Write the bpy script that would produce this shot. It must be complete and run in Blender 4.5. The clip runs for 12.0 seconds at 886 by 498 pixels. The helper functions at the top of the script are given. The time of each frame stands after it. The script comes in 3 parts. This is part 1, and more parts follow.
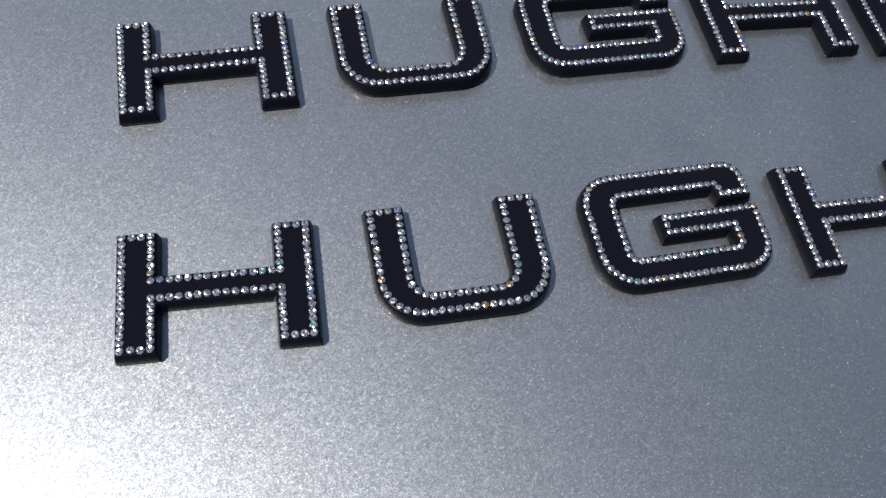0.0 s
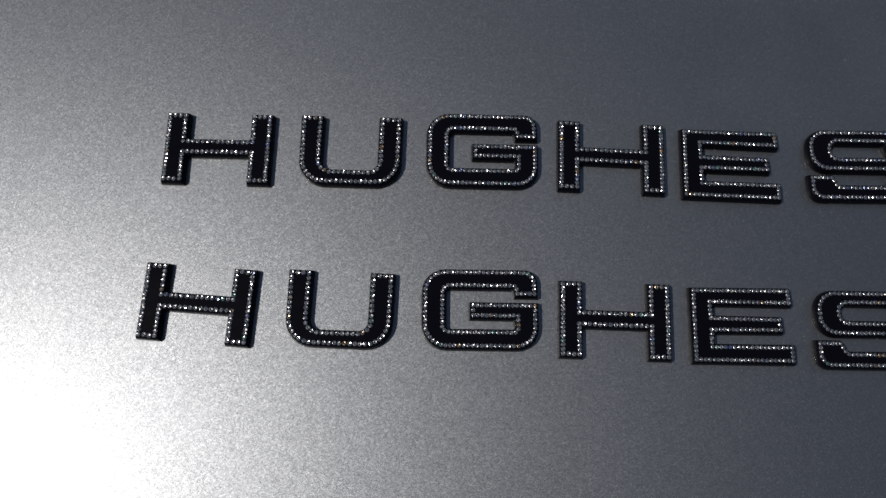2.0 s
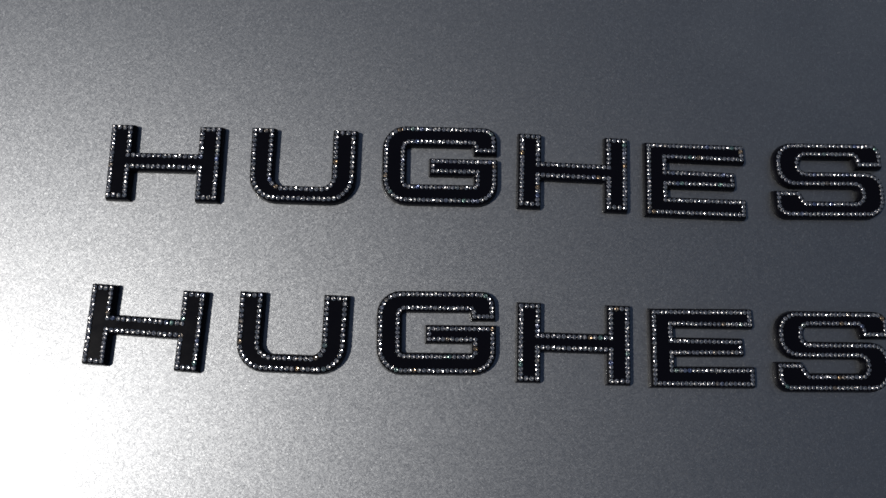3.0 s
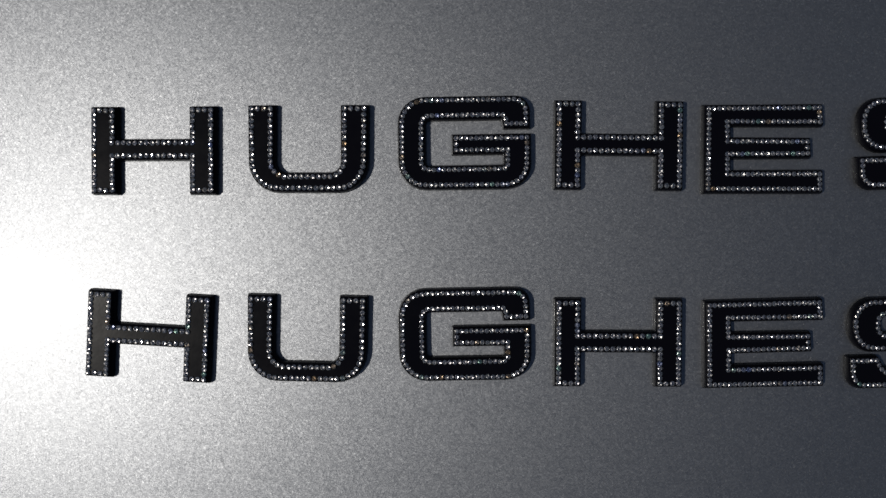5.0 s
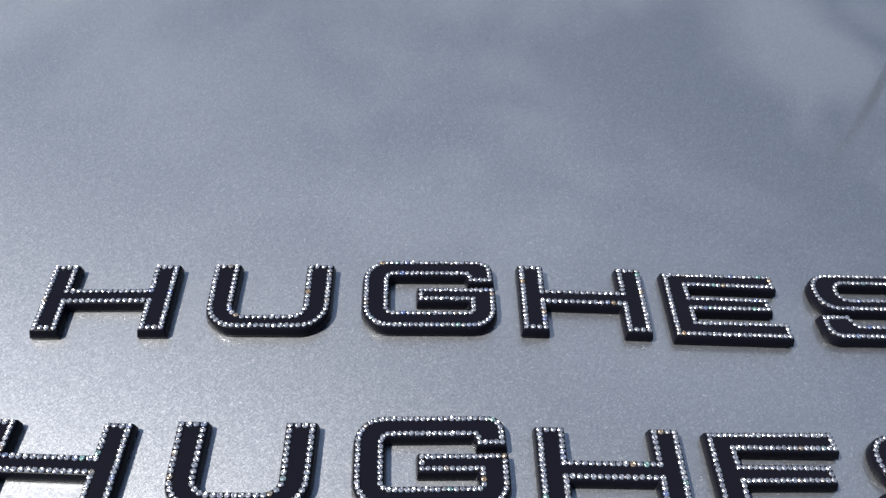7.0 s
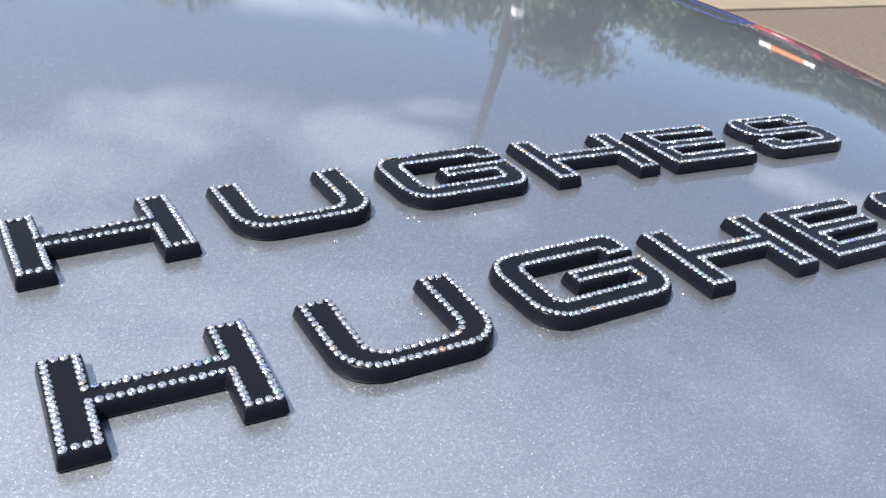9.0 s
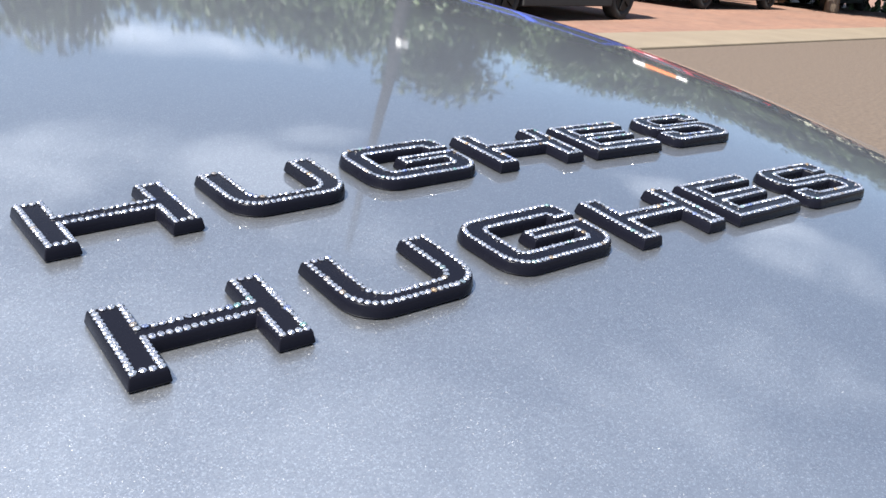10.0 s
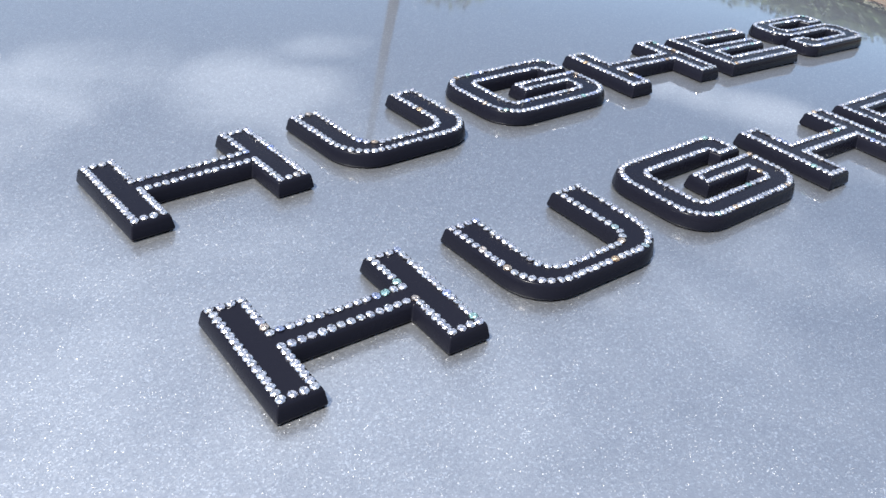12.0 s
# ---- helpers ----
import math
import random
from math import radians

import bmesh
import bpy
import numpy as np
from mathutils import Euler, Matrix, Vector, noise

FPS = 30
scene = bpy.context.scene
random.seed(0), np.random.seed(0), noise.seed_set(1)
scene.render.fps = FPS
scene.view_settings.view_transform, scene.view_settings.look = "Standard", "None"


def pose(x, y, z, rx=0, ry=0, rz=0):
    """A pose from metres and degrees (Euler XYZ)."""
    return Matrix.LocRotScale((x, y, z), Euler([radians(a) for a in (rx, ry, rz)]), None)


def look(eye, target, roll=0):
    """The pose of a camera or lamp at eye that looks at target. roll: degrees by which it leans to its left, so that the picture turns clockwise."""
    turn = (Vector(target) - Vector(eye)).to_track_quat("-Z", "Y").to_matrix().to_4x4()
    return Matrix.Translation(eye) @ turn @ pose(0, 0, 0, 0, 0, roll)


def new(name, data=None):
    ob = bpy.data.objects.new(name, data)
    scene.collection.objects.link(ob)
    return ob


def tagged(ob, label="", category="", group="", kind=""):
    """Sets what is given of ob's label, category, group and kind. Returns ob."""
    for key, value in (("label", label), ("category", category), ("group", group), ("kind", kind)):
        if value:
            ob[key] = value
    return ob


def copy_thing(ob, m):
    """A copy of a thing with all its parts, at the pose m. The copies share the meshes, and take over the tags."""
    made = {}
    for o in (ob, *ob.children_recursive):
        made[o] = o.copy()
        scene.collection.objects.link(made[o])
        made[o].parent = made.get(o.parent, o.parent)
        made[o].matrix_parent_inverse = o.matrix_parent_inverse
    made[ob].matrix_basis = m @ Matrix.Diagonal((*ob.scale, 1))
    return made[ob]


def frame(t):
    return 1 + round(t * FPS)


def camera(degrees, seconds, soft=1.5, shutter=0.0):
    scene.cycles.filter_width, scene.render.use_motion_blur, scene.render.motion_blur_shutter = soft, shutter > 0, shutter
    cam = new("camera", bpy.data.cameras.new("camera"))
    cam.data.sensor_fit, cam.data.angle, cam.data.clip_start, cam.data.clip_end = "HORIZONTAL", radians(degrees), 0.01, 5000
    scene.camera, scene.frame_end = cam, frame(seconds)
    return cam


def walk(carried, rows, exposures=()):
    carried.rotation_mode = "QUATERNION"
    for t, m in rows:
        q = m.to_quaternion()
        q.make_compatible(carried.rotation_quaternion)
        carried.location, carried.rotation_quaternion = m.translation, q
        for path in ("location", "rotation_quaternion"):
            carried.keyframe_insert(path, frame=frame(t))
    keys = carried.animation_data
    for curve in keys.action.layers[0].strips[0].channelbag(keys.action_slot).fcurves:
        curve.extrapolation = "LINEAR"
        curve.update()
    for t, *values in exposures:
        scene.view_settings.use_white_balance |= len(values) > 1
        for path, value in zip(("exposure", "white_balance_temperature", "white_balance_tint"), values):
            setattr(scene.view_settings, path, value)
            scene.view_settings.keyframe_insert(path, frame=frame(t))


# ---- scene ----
# The path of the hand-held camera: seconds, place in metres, turn in degrees.
cam = camera(51.80, 12.0)
PATH = [
    (0, -0.17263, -0.12256, 1.21264, 35.898, -7.552, -12.521),
    (0.5, -0.11687, -0.15139, 1.27088, 32.857, -6.490, -4.961),
    (1, -0.07986, -0.16917, 1.33364, 29.633, -4.445, 0.637),
    (1.5, -0.07508, -0.14122, 1.38524, 26.281, -2.616, 1.755),
    (2, -0.08256, -0.11072, 1.42220, 21.005, -3.697, 1.007),
    (2.5, -0.07948, -0.08080, 1.43293, 17.885, -4.627, 0.440),
    (3, -0.07145, -0.06587, 1.42531, 16.708, -4.837, 0.678),
    (3.2, -0.08064, -0.07442, 1.41578, 17.038, -5.345, 0.266),
    (4.8, -0.05264, 0.04808, 1.38956, 1.248, -0.558, -0.689),
    (5, -0.05659, 0.02637, 1.39357, 4.476, -1.094, -0.295),
    (5.5, -0.04425, -0.04743, 1.39674, 16.550, 0.027, 0.616),
    (6, -0.05232, -0.11300, 1.36650, 29.659, -1.341, -0.189),
    (6.5, -0.05119, -0.14111, 1.32403, 42.449, -3.994, -2.446),
    (7, -0.06224, -0.18690, 1.26709, 51.480, -4.466, -1.645),
    (7.5, -0.07437, -0.20653, 1.21061, 53.985, -4.404, -3.431),
    (7.7, -0.09342, -0.21155, 1.18878, 55.346, -4.706, -6.636),
    (9.3, -0.23922, -0.17592, 1.11523, 68.568, -5.292, -35.619),
    (9.5, -0.24192, -0.18219, 1.11098, 69.139, -5.339, -37.520),
    (10, -0.28307, -0.20370, 1.11104, 70.549, -5.431, -39.440),
    (10.5, -0.29019, -0.20119, 1.11368, 70.638, -5.637, -39.201),
    (11, -0.28710, -0.18992, 1.10615, 71.041, -4.995, -39.162),
    (11.5, -0.27538, -0.14687, 1.07408, 70.132, -4.859, -40.552),
    (12, -0.27977, -0.12800, 1.10170, 64.614, -3.577, -39.998),
]
# seconds, stops, white balance
EXPOSURES = [(0, 0.38, 6380, 10), (0.5, -0.1, 6450, 10), (1.0, -0.7, 6420, 10), (1.5, -1.1, 6450, 10), (2.0, -1.32, 6450, 10), (2.5, -1.34, 6450, 10),
             (3.2, -1.4, 6450, 10), (4.8, -1.75, 6500, 10), (5.5, -1.65, 6500, 10), (6.0, -1.1, 6500, 10), (6.5, 0.1, 6450, 10), (7.0, 0.95, 6400, 10),
             (7.5, 1.03, 6400, 10), (9.3, 1.84, 6340, 10), (10.5, 1.9, 6360, 10), (11.5, 1.95, 6360, 10), (12.0, 1.9, 6340, 10)]
walk(cam, [(t, pose(x, y, z, a, b, c)) for t, x, y, z, a, b, c in PATH], EXPOSURES)

# ---- daylight ----
SUN_UP, SUN_ROUND = 55.6, -162.6      # degrees above the ground, and from +x towards +y


def sun_way():
    a, b = radians(SUN_UP), radians(SUN_ROUND)
    return Vector((math.cos(a) * math.cos(b), math.cos(a) * math.sin(b), math.sin(a)))


sun = new("sun", bpy.data.lights.new("sun", "SUN"))
sun.data.energy, sun.data.angle, sun.data.color = 4.9, radians(0.53), (1.0, 0.95, 0.87)
sun.matrix_world = look(sun_way() * 50, (0, 0, 0))


def link(tree, a, b):
    tree.links.new(a, b)


def node(tree, kind, **values):
    n = tree.nodes.new(kind)
    for key, value in values.items():
        n.inputs[key.replace("_", " ")].default_value = value
    return n


def math_node(tree, op, a, b=None):
    n = tree.nodes.new("ShaderNodeMath")
    n.operation = op
    for slot, value in ((0, a), (1, b)):
        if value is None:
            continue
        if isinstance(value, (int, float)):
            n.inputs[slot].default_value = value
        else:
            link(tree, value, n.inputs[slot])
    return n.outputs[0]


def ramp(tree, value, stops):
    n = tree.nodes.new("ShaderNodeValToRGB")
    while len(n.color_ramp.elements) < len(stops):
        n.color_ramp.elements.new(0.5)
    for e, (p, c) in zip(n.color_ramp.elements, stops):
        e.position, e.color = p, (*c, 1)
    link(tree, value, n.inputs[0])
    return n.outputs[0]


def mix(tree, fac, a, b, kind="MIX"):
    n = tree.nodes.new("ShaderNodeMix")
    n.data_type, n.blend_type = "RGBA", kind
    for slot, value in ((0, fac), (6, a), (7, b)):
        if isinstance(value, (int, float)):
            n.inputs[slot].default_value = value
        elif isinstance(value, tuple):
            n.inputs[slot].default_value = (*value, 1)
        else:
            link(tree, value, n.inputs[slot])
    return n.outputs[2]


def make_sky():
    """Blue summer sky with scattered soft clouds, and one bright band added high up."""
    world = bpy.data.worlds.new("sky")
    world.use_nodes = True
    scene.world = world
    t = world.node_tree
    back = t.nodes["Background"]
    sky = t.nodes.new("ShaderNodeTexSky")
    sky.sky_type, sky.sun_disc = "NISHITA", False
    sky.sun_elevation, sky.sun_rotation = radians(SUN_UP), radians(90 - SUN_ROUND)
    sky.dust_density = 0.4
    where = t.nodes.new("ShaderNodeTexCoord").outputs["Generated"]
    flat = t.nodes.new("ShaderNodeMapping")
    flat.inputs["Scale"].default_value = (1.0, 1.0, 2.2)
    link(t, where, flat.inputs["Vector"])
    puff = node(t, "ShaderNodeTexNoise", Scale=5.5, Detail=8.0, Roughness=0.58, Distortion=0.4)
    link(t, flat.outputs[0], puff.inputs["Vector"])
    wide = node(t, "ShaderNodeTexNoise", Scale=1.7, Detail=3.0, Roughness=0.5)
    link(t, flat.outputs[0], wide.inputs["Vector"])

    def along_axis(axis):
        n = t.nodes.new("ShaderNodeVectorMath")
        n.operation = "DOT_PRODUCT"
        link(t, where, n.inputs[0])
        n.inputs[1].default_value = axis
        return n.outputs["Value"]

    # Single clouds: degrees round and up, half width and half height, thickness. The last is a wide band added to
    # brighten the bonnet.
    total = math_node(t, "SUBTRACT", math_node(t, "MULTIPLY", wide.outputs["Fac"], 2.6), 1.62)
    for a, e, half_w, half_h, thick in ((75, 25.5, 7, 3.2, 0.85), (62, 27.5, 6, 3.4, 0.8), (57, 23.3, 3.5, 1.6, 0.6), (27, 22.4, 7, 1.4, 0.7), (20.5, 23.6, 4, 2.4, 0.6),
                                        (86, 28.5, 9, 3.0, 0.75), (66, 15.6, 8, 1.2, 0.75), (54, 31.5, 5, 2.6, 0.55), (17, 33, 9, 4.0, 0.6), (48, 50, 60, 10, 0.7)):
        a, e = radians(a), radians(e)
        across = along_axis((-math.sin(a) / radians(half_w), math.cos(a) / radians(half_w), 0))
        up = along_axis(tuple(k / radians(half_h) for k in (-math.sin(e) * math.cos(a), -math.sin(e) * math.sin(a), math.cos(e))))
        ahead = math_node(t, "GREATER_THAN", along_axis((math.cos(a), math.sin(a), 0)), 0.2)
        far = math_node(t, "ADD", math_node(t, "MULTIPLY", across, across), math_node(t, "MULTIPLY", up, up))
        dense = math_node(t, "MULTIPLY", math_node(t, "SUBTRACT", 1.0, math_node(t, "MULTIPLY", far, 0.55)), thick)
        total = math_node(t, "MAXIMUM", total, math_node(t, "MULTIPLY", dense, ahead))
    ragged = math_node(t, "ADD", total, math_node(t, "MULTIPLY", math_node(t, "SUBTRACT", puff.outputs["Fac"], 0.5), 2.4))
    cover = ramp(t, ragged, [(0.22, (0, 0, 0)), (0.9, (1, 1, 1))])
    white = mix(t, math_node(t, "MULTIPLY", cover, 0.6), sky.outputs[0], (9.9, 10.9, 12.6))
    link(t, white, back.inputs["Color"])
    back.inputs["Strength"].default_value = 0.058


make_sky()


# ---- materials ----
def material(name, colour, rough=0.5, metal=0.0, **more):
    m = bpy.data.materials.new(name)
    m.use_nodes = True
    b = m.node_tree.nodes["Principled BSDF"]
    b.inputs["Base Color"].default_value = (*colour, 1)
    b.inputs["Roughness"].default_value, b.inputs["Metallic"].default_value = rough, metal
    for key, value in more.items():
        b.inputs[key.replace("_", " ")].default_value = value
    return m, m.node_tree, b


def coords(t, scale):
    c, m = t.nodes.new("ShaderNodeTexCoord"), t.nodes.new("ShaderNodeMapping")
    m.inputs["Scale"].default_value = (scale,) * 3 if isinstance(scale, (int, float)) else scale
    link(t, c.outputs["Object"], m.inputs["Vector"])
    return m.outputs[0]


def noise_of(t, scale, detail=4.0, rough=0.55):
    n = node(t, "ShaderNodeTexNoise", Scale=1.0, Detail=detail, Roughness=rough)
    link(t, coords(t, scale), n.inputs["Vector"])
    return n.outputs["Fac"]


def bump(t, b, height, strength, distance):
    n = node(t, "ShaderNodeBump", Strength=strength, Distance=distance)
    link(t, height, n.inputs["Height"])
    link(t, n.outputs[0], b.inputs["Normal"])


def varied(name, dark, light, scale, rough=0.6, relief=0.3, depth=0.002, fine=None, **more):
    """A surface between two colours at two scales, with fine relief."""
    m, t, b = material(name, light, rough, **more)
    big, small = noise_of(t, scale), noise_of(t, fine or scale * 12, 6.0, 0.7)
    both = math_node(t, "ADD", math_node(t, "MULTIPLY", big, 0.5), math_node(t, "MULTIPLY", small, 0.5))
    link(t, ramp(t, both, [(0.32, dark), (0.68, light)]), b.inputs["Base Color"])
    bump(t, b, small, relief, depth)
    return m


def flake_paint(name):
    """Silver-blue metallic car paint: tilted flakes under a smooth clear coat, with a little dust."""
    m, t, b = material(name, (0.42, 0.45, 0.50), 0.445, 1.0, Coat_IOR=1.6, Specular_Tint=(0.06, 0.065, 0.075, 1))
    b.inputs["Coat Weight"].default_value, b.inputs["Coat Roughness"].default_value = 1.0, 0.045
    normal = t.nodes.new("ShaderNodeNewGeometry").outputs["Normal"]
    tilt = normal
    for size, amount in ((0.00018, 0.14), (0.0008, 0.045)):
        v = node(t, "ShaderNodeTexVoronoi", Scale=1.0)
        link(t, coords(t, 1 / size), v.inputs["Vector"])
        s, a = t.nodes.new("ShaderNodeVectorMath"), t.nodes.new("ShaderNodeVectorMath")
        s.operation, a.operation = "SUBTRACT", "MULTIPLY_ADD"
        link(t, v.outputs["Color"], s.inputs[0])
        s.inputs[1].default_value = (0.5, 0.5, 0.5)
        link(t, s.outputs[0], a.inputs[0])
        a.inputs[1].default_value = (amount,) * 3
        link(t, tilt, a.inputs[2])
        tilt = a.outputs[0]
    # A few large flakes lie steeply and flash in the sun.
    v = node(t, "ShaderNodeTexVoronoi", Scale=1.0)
    link(t, coords(t, 1 / 0.00011), v.inputs["Vector"])
    pick = t.nodes.new("ShaderNodeSeparateColor")
    link(t, v.outputs["Color"], pick.inputs[0])
    rare = math_node(t, "GREATER_THAN", pick.outputs[2], 0.982)
    link(t, math_node(t, "ADD", 0.445, math_node(t, "MULTIPLY", rare, 0.12)), b.inputs["Roughness"])
    steep, add = t.nodes.new("ShaderNodeVectorMath"), t.nodes.new("ShaderNodeVectorMath")
    steep.operation, add.operation = "SUBTRACT", "MULTIPLY_ADD"
    link(t, v.outputs["Color"], steep.inputs[0])
    steep.inputs[1].default_value = (0.5, 0.5, 0.96)
    link(t, steep.outputs[0], add.inputs[0])
    link(t, math_node(t, "MULTIPLY", rare, 1.9), add.inputs[1])
    link(t, tilt, add.inputs[2])
    tilt = add.outputs[0]
    unit = t.nodes.new("ShaderNodeVectorMath")
    unit.operation = "NORMALIZE"
    link(t, tilt, unit.inputs[0])
    link(t, unit.outputs[0], b.inputs["Normal"])
    link(t, normal, b.inputs["Coat Normal"])
    cell = node(t, "ShaderNodeTexVoronoi", Scale=1.0)
    link(t, coords(t, 1 / 0.0004), cell.inputs["Vector"])
    grey = t.nodes.new("ShaderNodeSeparateColor")
    link(t, cell.outputs["Color"], grey.inputs[0])
    flake = ramp(t, grey.outputs[0], [(0.0, (0.34, 0.355, 0.385)), (0.85, (0.39, 0.407, 0.435)), (1.0, (0.56, 0.58, 0.61))])
    film = noise_of(t, 9.0, 5.0)
    skin = mix(t, math_node(t, "MULTIPLY", film, 0.15), flake, (0.5, 0.5, 0.5))
    link(t, mix(t, rare, skin, (0.45, 0.455, 0.47)), b.inputs["Base Color"])
    return m


def black_plastic(name):
    m, t, b = material(name, (0.0044, 0.0046, 0.0078), 0.2, Specular_IOR_Level=0.055)
    wear = noise_of(t, 90.0, 6.0, 0.65)
    link(t, ramp(t, wear, [(0.3, (0.18,) * 3), (0.75, (0.32,) * 3)]), b.inputs["Roughness"])
    bump(t, b, noise_of(t, 700.0, 3.0), 0.06, 0.0002)
    return m


def crystal(name, dim, bright, smooth, rough):
    """Foil-backed cut crystal: refracted light put into the base colour as dim to bright facets, coloured glints as a
    few tinted stones.
    """
    m, t, b = material(name, (0.8, 0.8, 0.8), 0.2, 0.94)
    info = t.nodes.new("ShaderNodeObjectInfo")
    # Coloured sparkle painted as a base tint on a few stones.
    glint_tint = ramp(t, info.outputs["Random"], [(0.0, (0.90, 0.87, 0.90)), (0.90, (1.0, 0.98, 0.95)), (0.92, (1.0, 0.66, 0.36)), (0.94, (1.0, 0.98, 0.95)),
                                            (0.965, (0.5, 0.6, 1.0)), (0.98, (1.0, 0.98, 0.95)), (0.995, (0.68, 1.0, 0.86))])
    g = t.nodes.new("ShaderNodeNewGeometry")
    # Random dim and bright facets imitate light refracted inside the stone.
    cut = ramp(t, g.outputs["Random Per Island"], [(0.0, (dim, dim, dim * 1.08)), (0.75, ((dim + bright) / 2,) * 3), (1.0, (bright,) * 3)])
    link(t, mix(t, 1.0, glint_tint, cut, "MULTIPLY"), b.inputs["Base Color"])
    link(t, ramp(t, g.outputs["Random Per Island"], [(0.0, (smooth,) * 3), (1.0, (rough,) * 3)]), b.inputs["Roughness"])
    return m


PAINT, BLACK, CRYSTAL = flake_paint("silver_flake_paint"), black_plastic("satin_black_plastic"), crystal("cut_crystal_table", 0.33, 0.92, 0.07, 0.32)
CRYSTAL_SIDE = crystal("cut_crystal_crown", 0.44, 0.94, 0.07, 0.34)
ASPHALT = varied("sunlit_asphalt", (0.028, 0.019, 0.013), (0.106, 0.076, 0.054), 24.0, 0.92, 0.5, 0.006, 75.0)
CONCRETE = varied("pale_concrete", (0.105, 0.082, 0.056), (0.15, 0.12, 0.083), 1.5, 0.85, 0.3, 0.004, 30.0)


def brick_paving(name):
    m, t, b = material(name, (0.4, 0.2, 0.12), 0.85)
    n = node(t, "ShaderNodeTexBrick", Scale=1.0, Mortar_Size=0.006, Brick_Width=0.21, Row_Height=0.105)
    link(t, coords(t, 1.0), n.inputs["Vector"])
    n.inputs["Color1"].default_value, n.inputs["Color2"].default_value = (0.155, 0.082, 0.055, 1), (0.12, 0.062, 0.043, 1)
    n.inputs["Mortar"].default_value = (0.16, 0.11, 0.08, 1)
    stain = ramp(t, noise_of(t, 0.8, 5.0), [(0.3, (0.8, 0.8, 0.8)), (0.7, (1.1, 1.05, 1.0))])
    link(t, mix(t, 1.0, n.outputs["Color"], stain, "MULTIPLY"), b.inputs["Base Color"])
    bump(t, b, n.outputs["Fac"], -0.4, 0.004)
    return m


BRICKS = brick_paving("red_brick_paving")
RUBBER = varied("tyre_rubber", (0.005, 0.005, 0.005), (0.014, 0.014, 0.014), 14.0, 0.8)
ALLOY = material("dark_alloy_wheel", (0.025, 0.025, 0.027), 0.5, 1.0)[0]
GLASS = material("tinted_glass", (0.02, 0.025, 0.03), 0.03)[0]
LENS = material("lamp_lens", (0.75, 0.77, 0.8), 0.08)[0]
RED_LENS = material("red_lamp_lens", (0.6, 0.02, 0.04), 0.12)[0]
TRIM = varied("black_trim", (0.004, 0.004, 0.0045), (0.011, 0.011, 0.012), 20.0, 0.8)
BARK = varied("grey_bark", (0.07, 0.05, 0.035), (0.20, 0.16, 0.12), 6.0, 0.9, 0.6, 0.01)
STEEL = varied("painted_steel_pole", (0.008, 0.009, 0.011), (0.016, 0.017, 0.02), 3.0, 0.9)
WHITE = varied("white_plastic", (0.70, 0.70, 0.68), (0.82, 0.82, 0.80), 6.0, 0.45)
ORANGE = varied("orange_plastic", (0.60, 0.17, 0.04), (0.75, 0.24, 0.06), 6.0, 0.45)


def car_paint(name, colour):
    m, t, b = material(name, colour, 0.35, 0.3, Coat_Weight=1.0, Coat_Roughness=0.03)
    dust = noise_of(t, 5.0, 5.0)
    link(t, mix(t, math_node(t, "MULTIPLY", dust, 0.2), colour, (0.25, 0.23, 0.2)), b.inputs["Base Color"])
    return m


def leaf_green(name):
    m, t, b = material(name, (0.06, 0.10, 0.03), 0.55)
    g = t.nodes.new("ShaderNodeNewGeometry")
    link(t, ramp(t, g.outputs["Random Per Island"], [(0.0, (0.017, 0.034, 0.012)), (0.6, (0.034, 0.060, 0.021)), (1.0, (0.05, 0.078, 0.03))]),
         b.inputs["Base Color"])
    return m


LEAF = leaf_green("foliage")


# ---- builders ----
def mesh_of(name, bm, mat, smooth=False):
    me = bpy.data.meshes.new(name)
    bmesh.ops.recalc_face_normals(bm, faces=bm.faces)
    if smooth:
        for face in bm.faces:
            face.smooth = True
    bm.to_mesh(me)
    bm.free()
    me.materials.append(mat)
    return me


def part(name, bm, mat, parent, label="", smooth=False, at=None):
    ob = new(name, mesh_of(name, bm, mat, smooth))
    ob.parent = parent
    if at is not None:
        ob.matrix_basis = at
    if label:
        tagged(ob, label)
    return ob


def box(bm, x0, x1, y0, y1, z0, z1, bevel=0.0):
    made = bmesh.ops.create_cube(bm, size=1, matrix=Matrix.Translation(((x0 + x1) / 2, (y0 + y1) / 2, (z0 + z1) / 2))
                                 @ Matrix.Diagonal((x1 - x0, y1 - y0, z1 - z0, 1)))
    if bevel:
        edges = list({e for v in made["verts"] for e in v.link_edges})
        bmesh.ops.bevel(bm, geom=edges, offset=bevel, segments=2, affect="EDGES", profile=0.6)
    return bm


def tube(bm, points, radii, sides=10):
    """A tapered round bar along points."""
    rings = []
    for n, (p, r) in enumerate(zip(points, radii)):
        a, b = Vector(points[max(n - 1, 0)]), Vector(points[min(n + 1, len(points) - 1)])
        turn = (b - a).to_track_quat("Z", "Y").to_matrix()
        rings.append([bm.verts.new(Vector(p) + turn @ Vector((r * math.cos(k * math.tau / sides), r * math.sin(k * math.tau / sides), 0)))
                      for k in range(sides)])
    for low, high in zip(rings, rings[1:]):
        for k in range(sides):
            bm.faces.new((low[k], low[(k + 1) % sides], high[(k + 1) % sides], high[k]))
    bm.faces.new(rings[0][::-1]), bm.faces.new(rings[-1])
    return bm


# ---- ground ----
def sheet(name, corners, z, mat, label, category):
    bm = bmesh.new()
    bm.faces.new([bm.verts.new((x, y, z)) for x, y in corners])
    return tagged(new(name, mesh_of(name, bm, mat)), label, category, kind="structure")


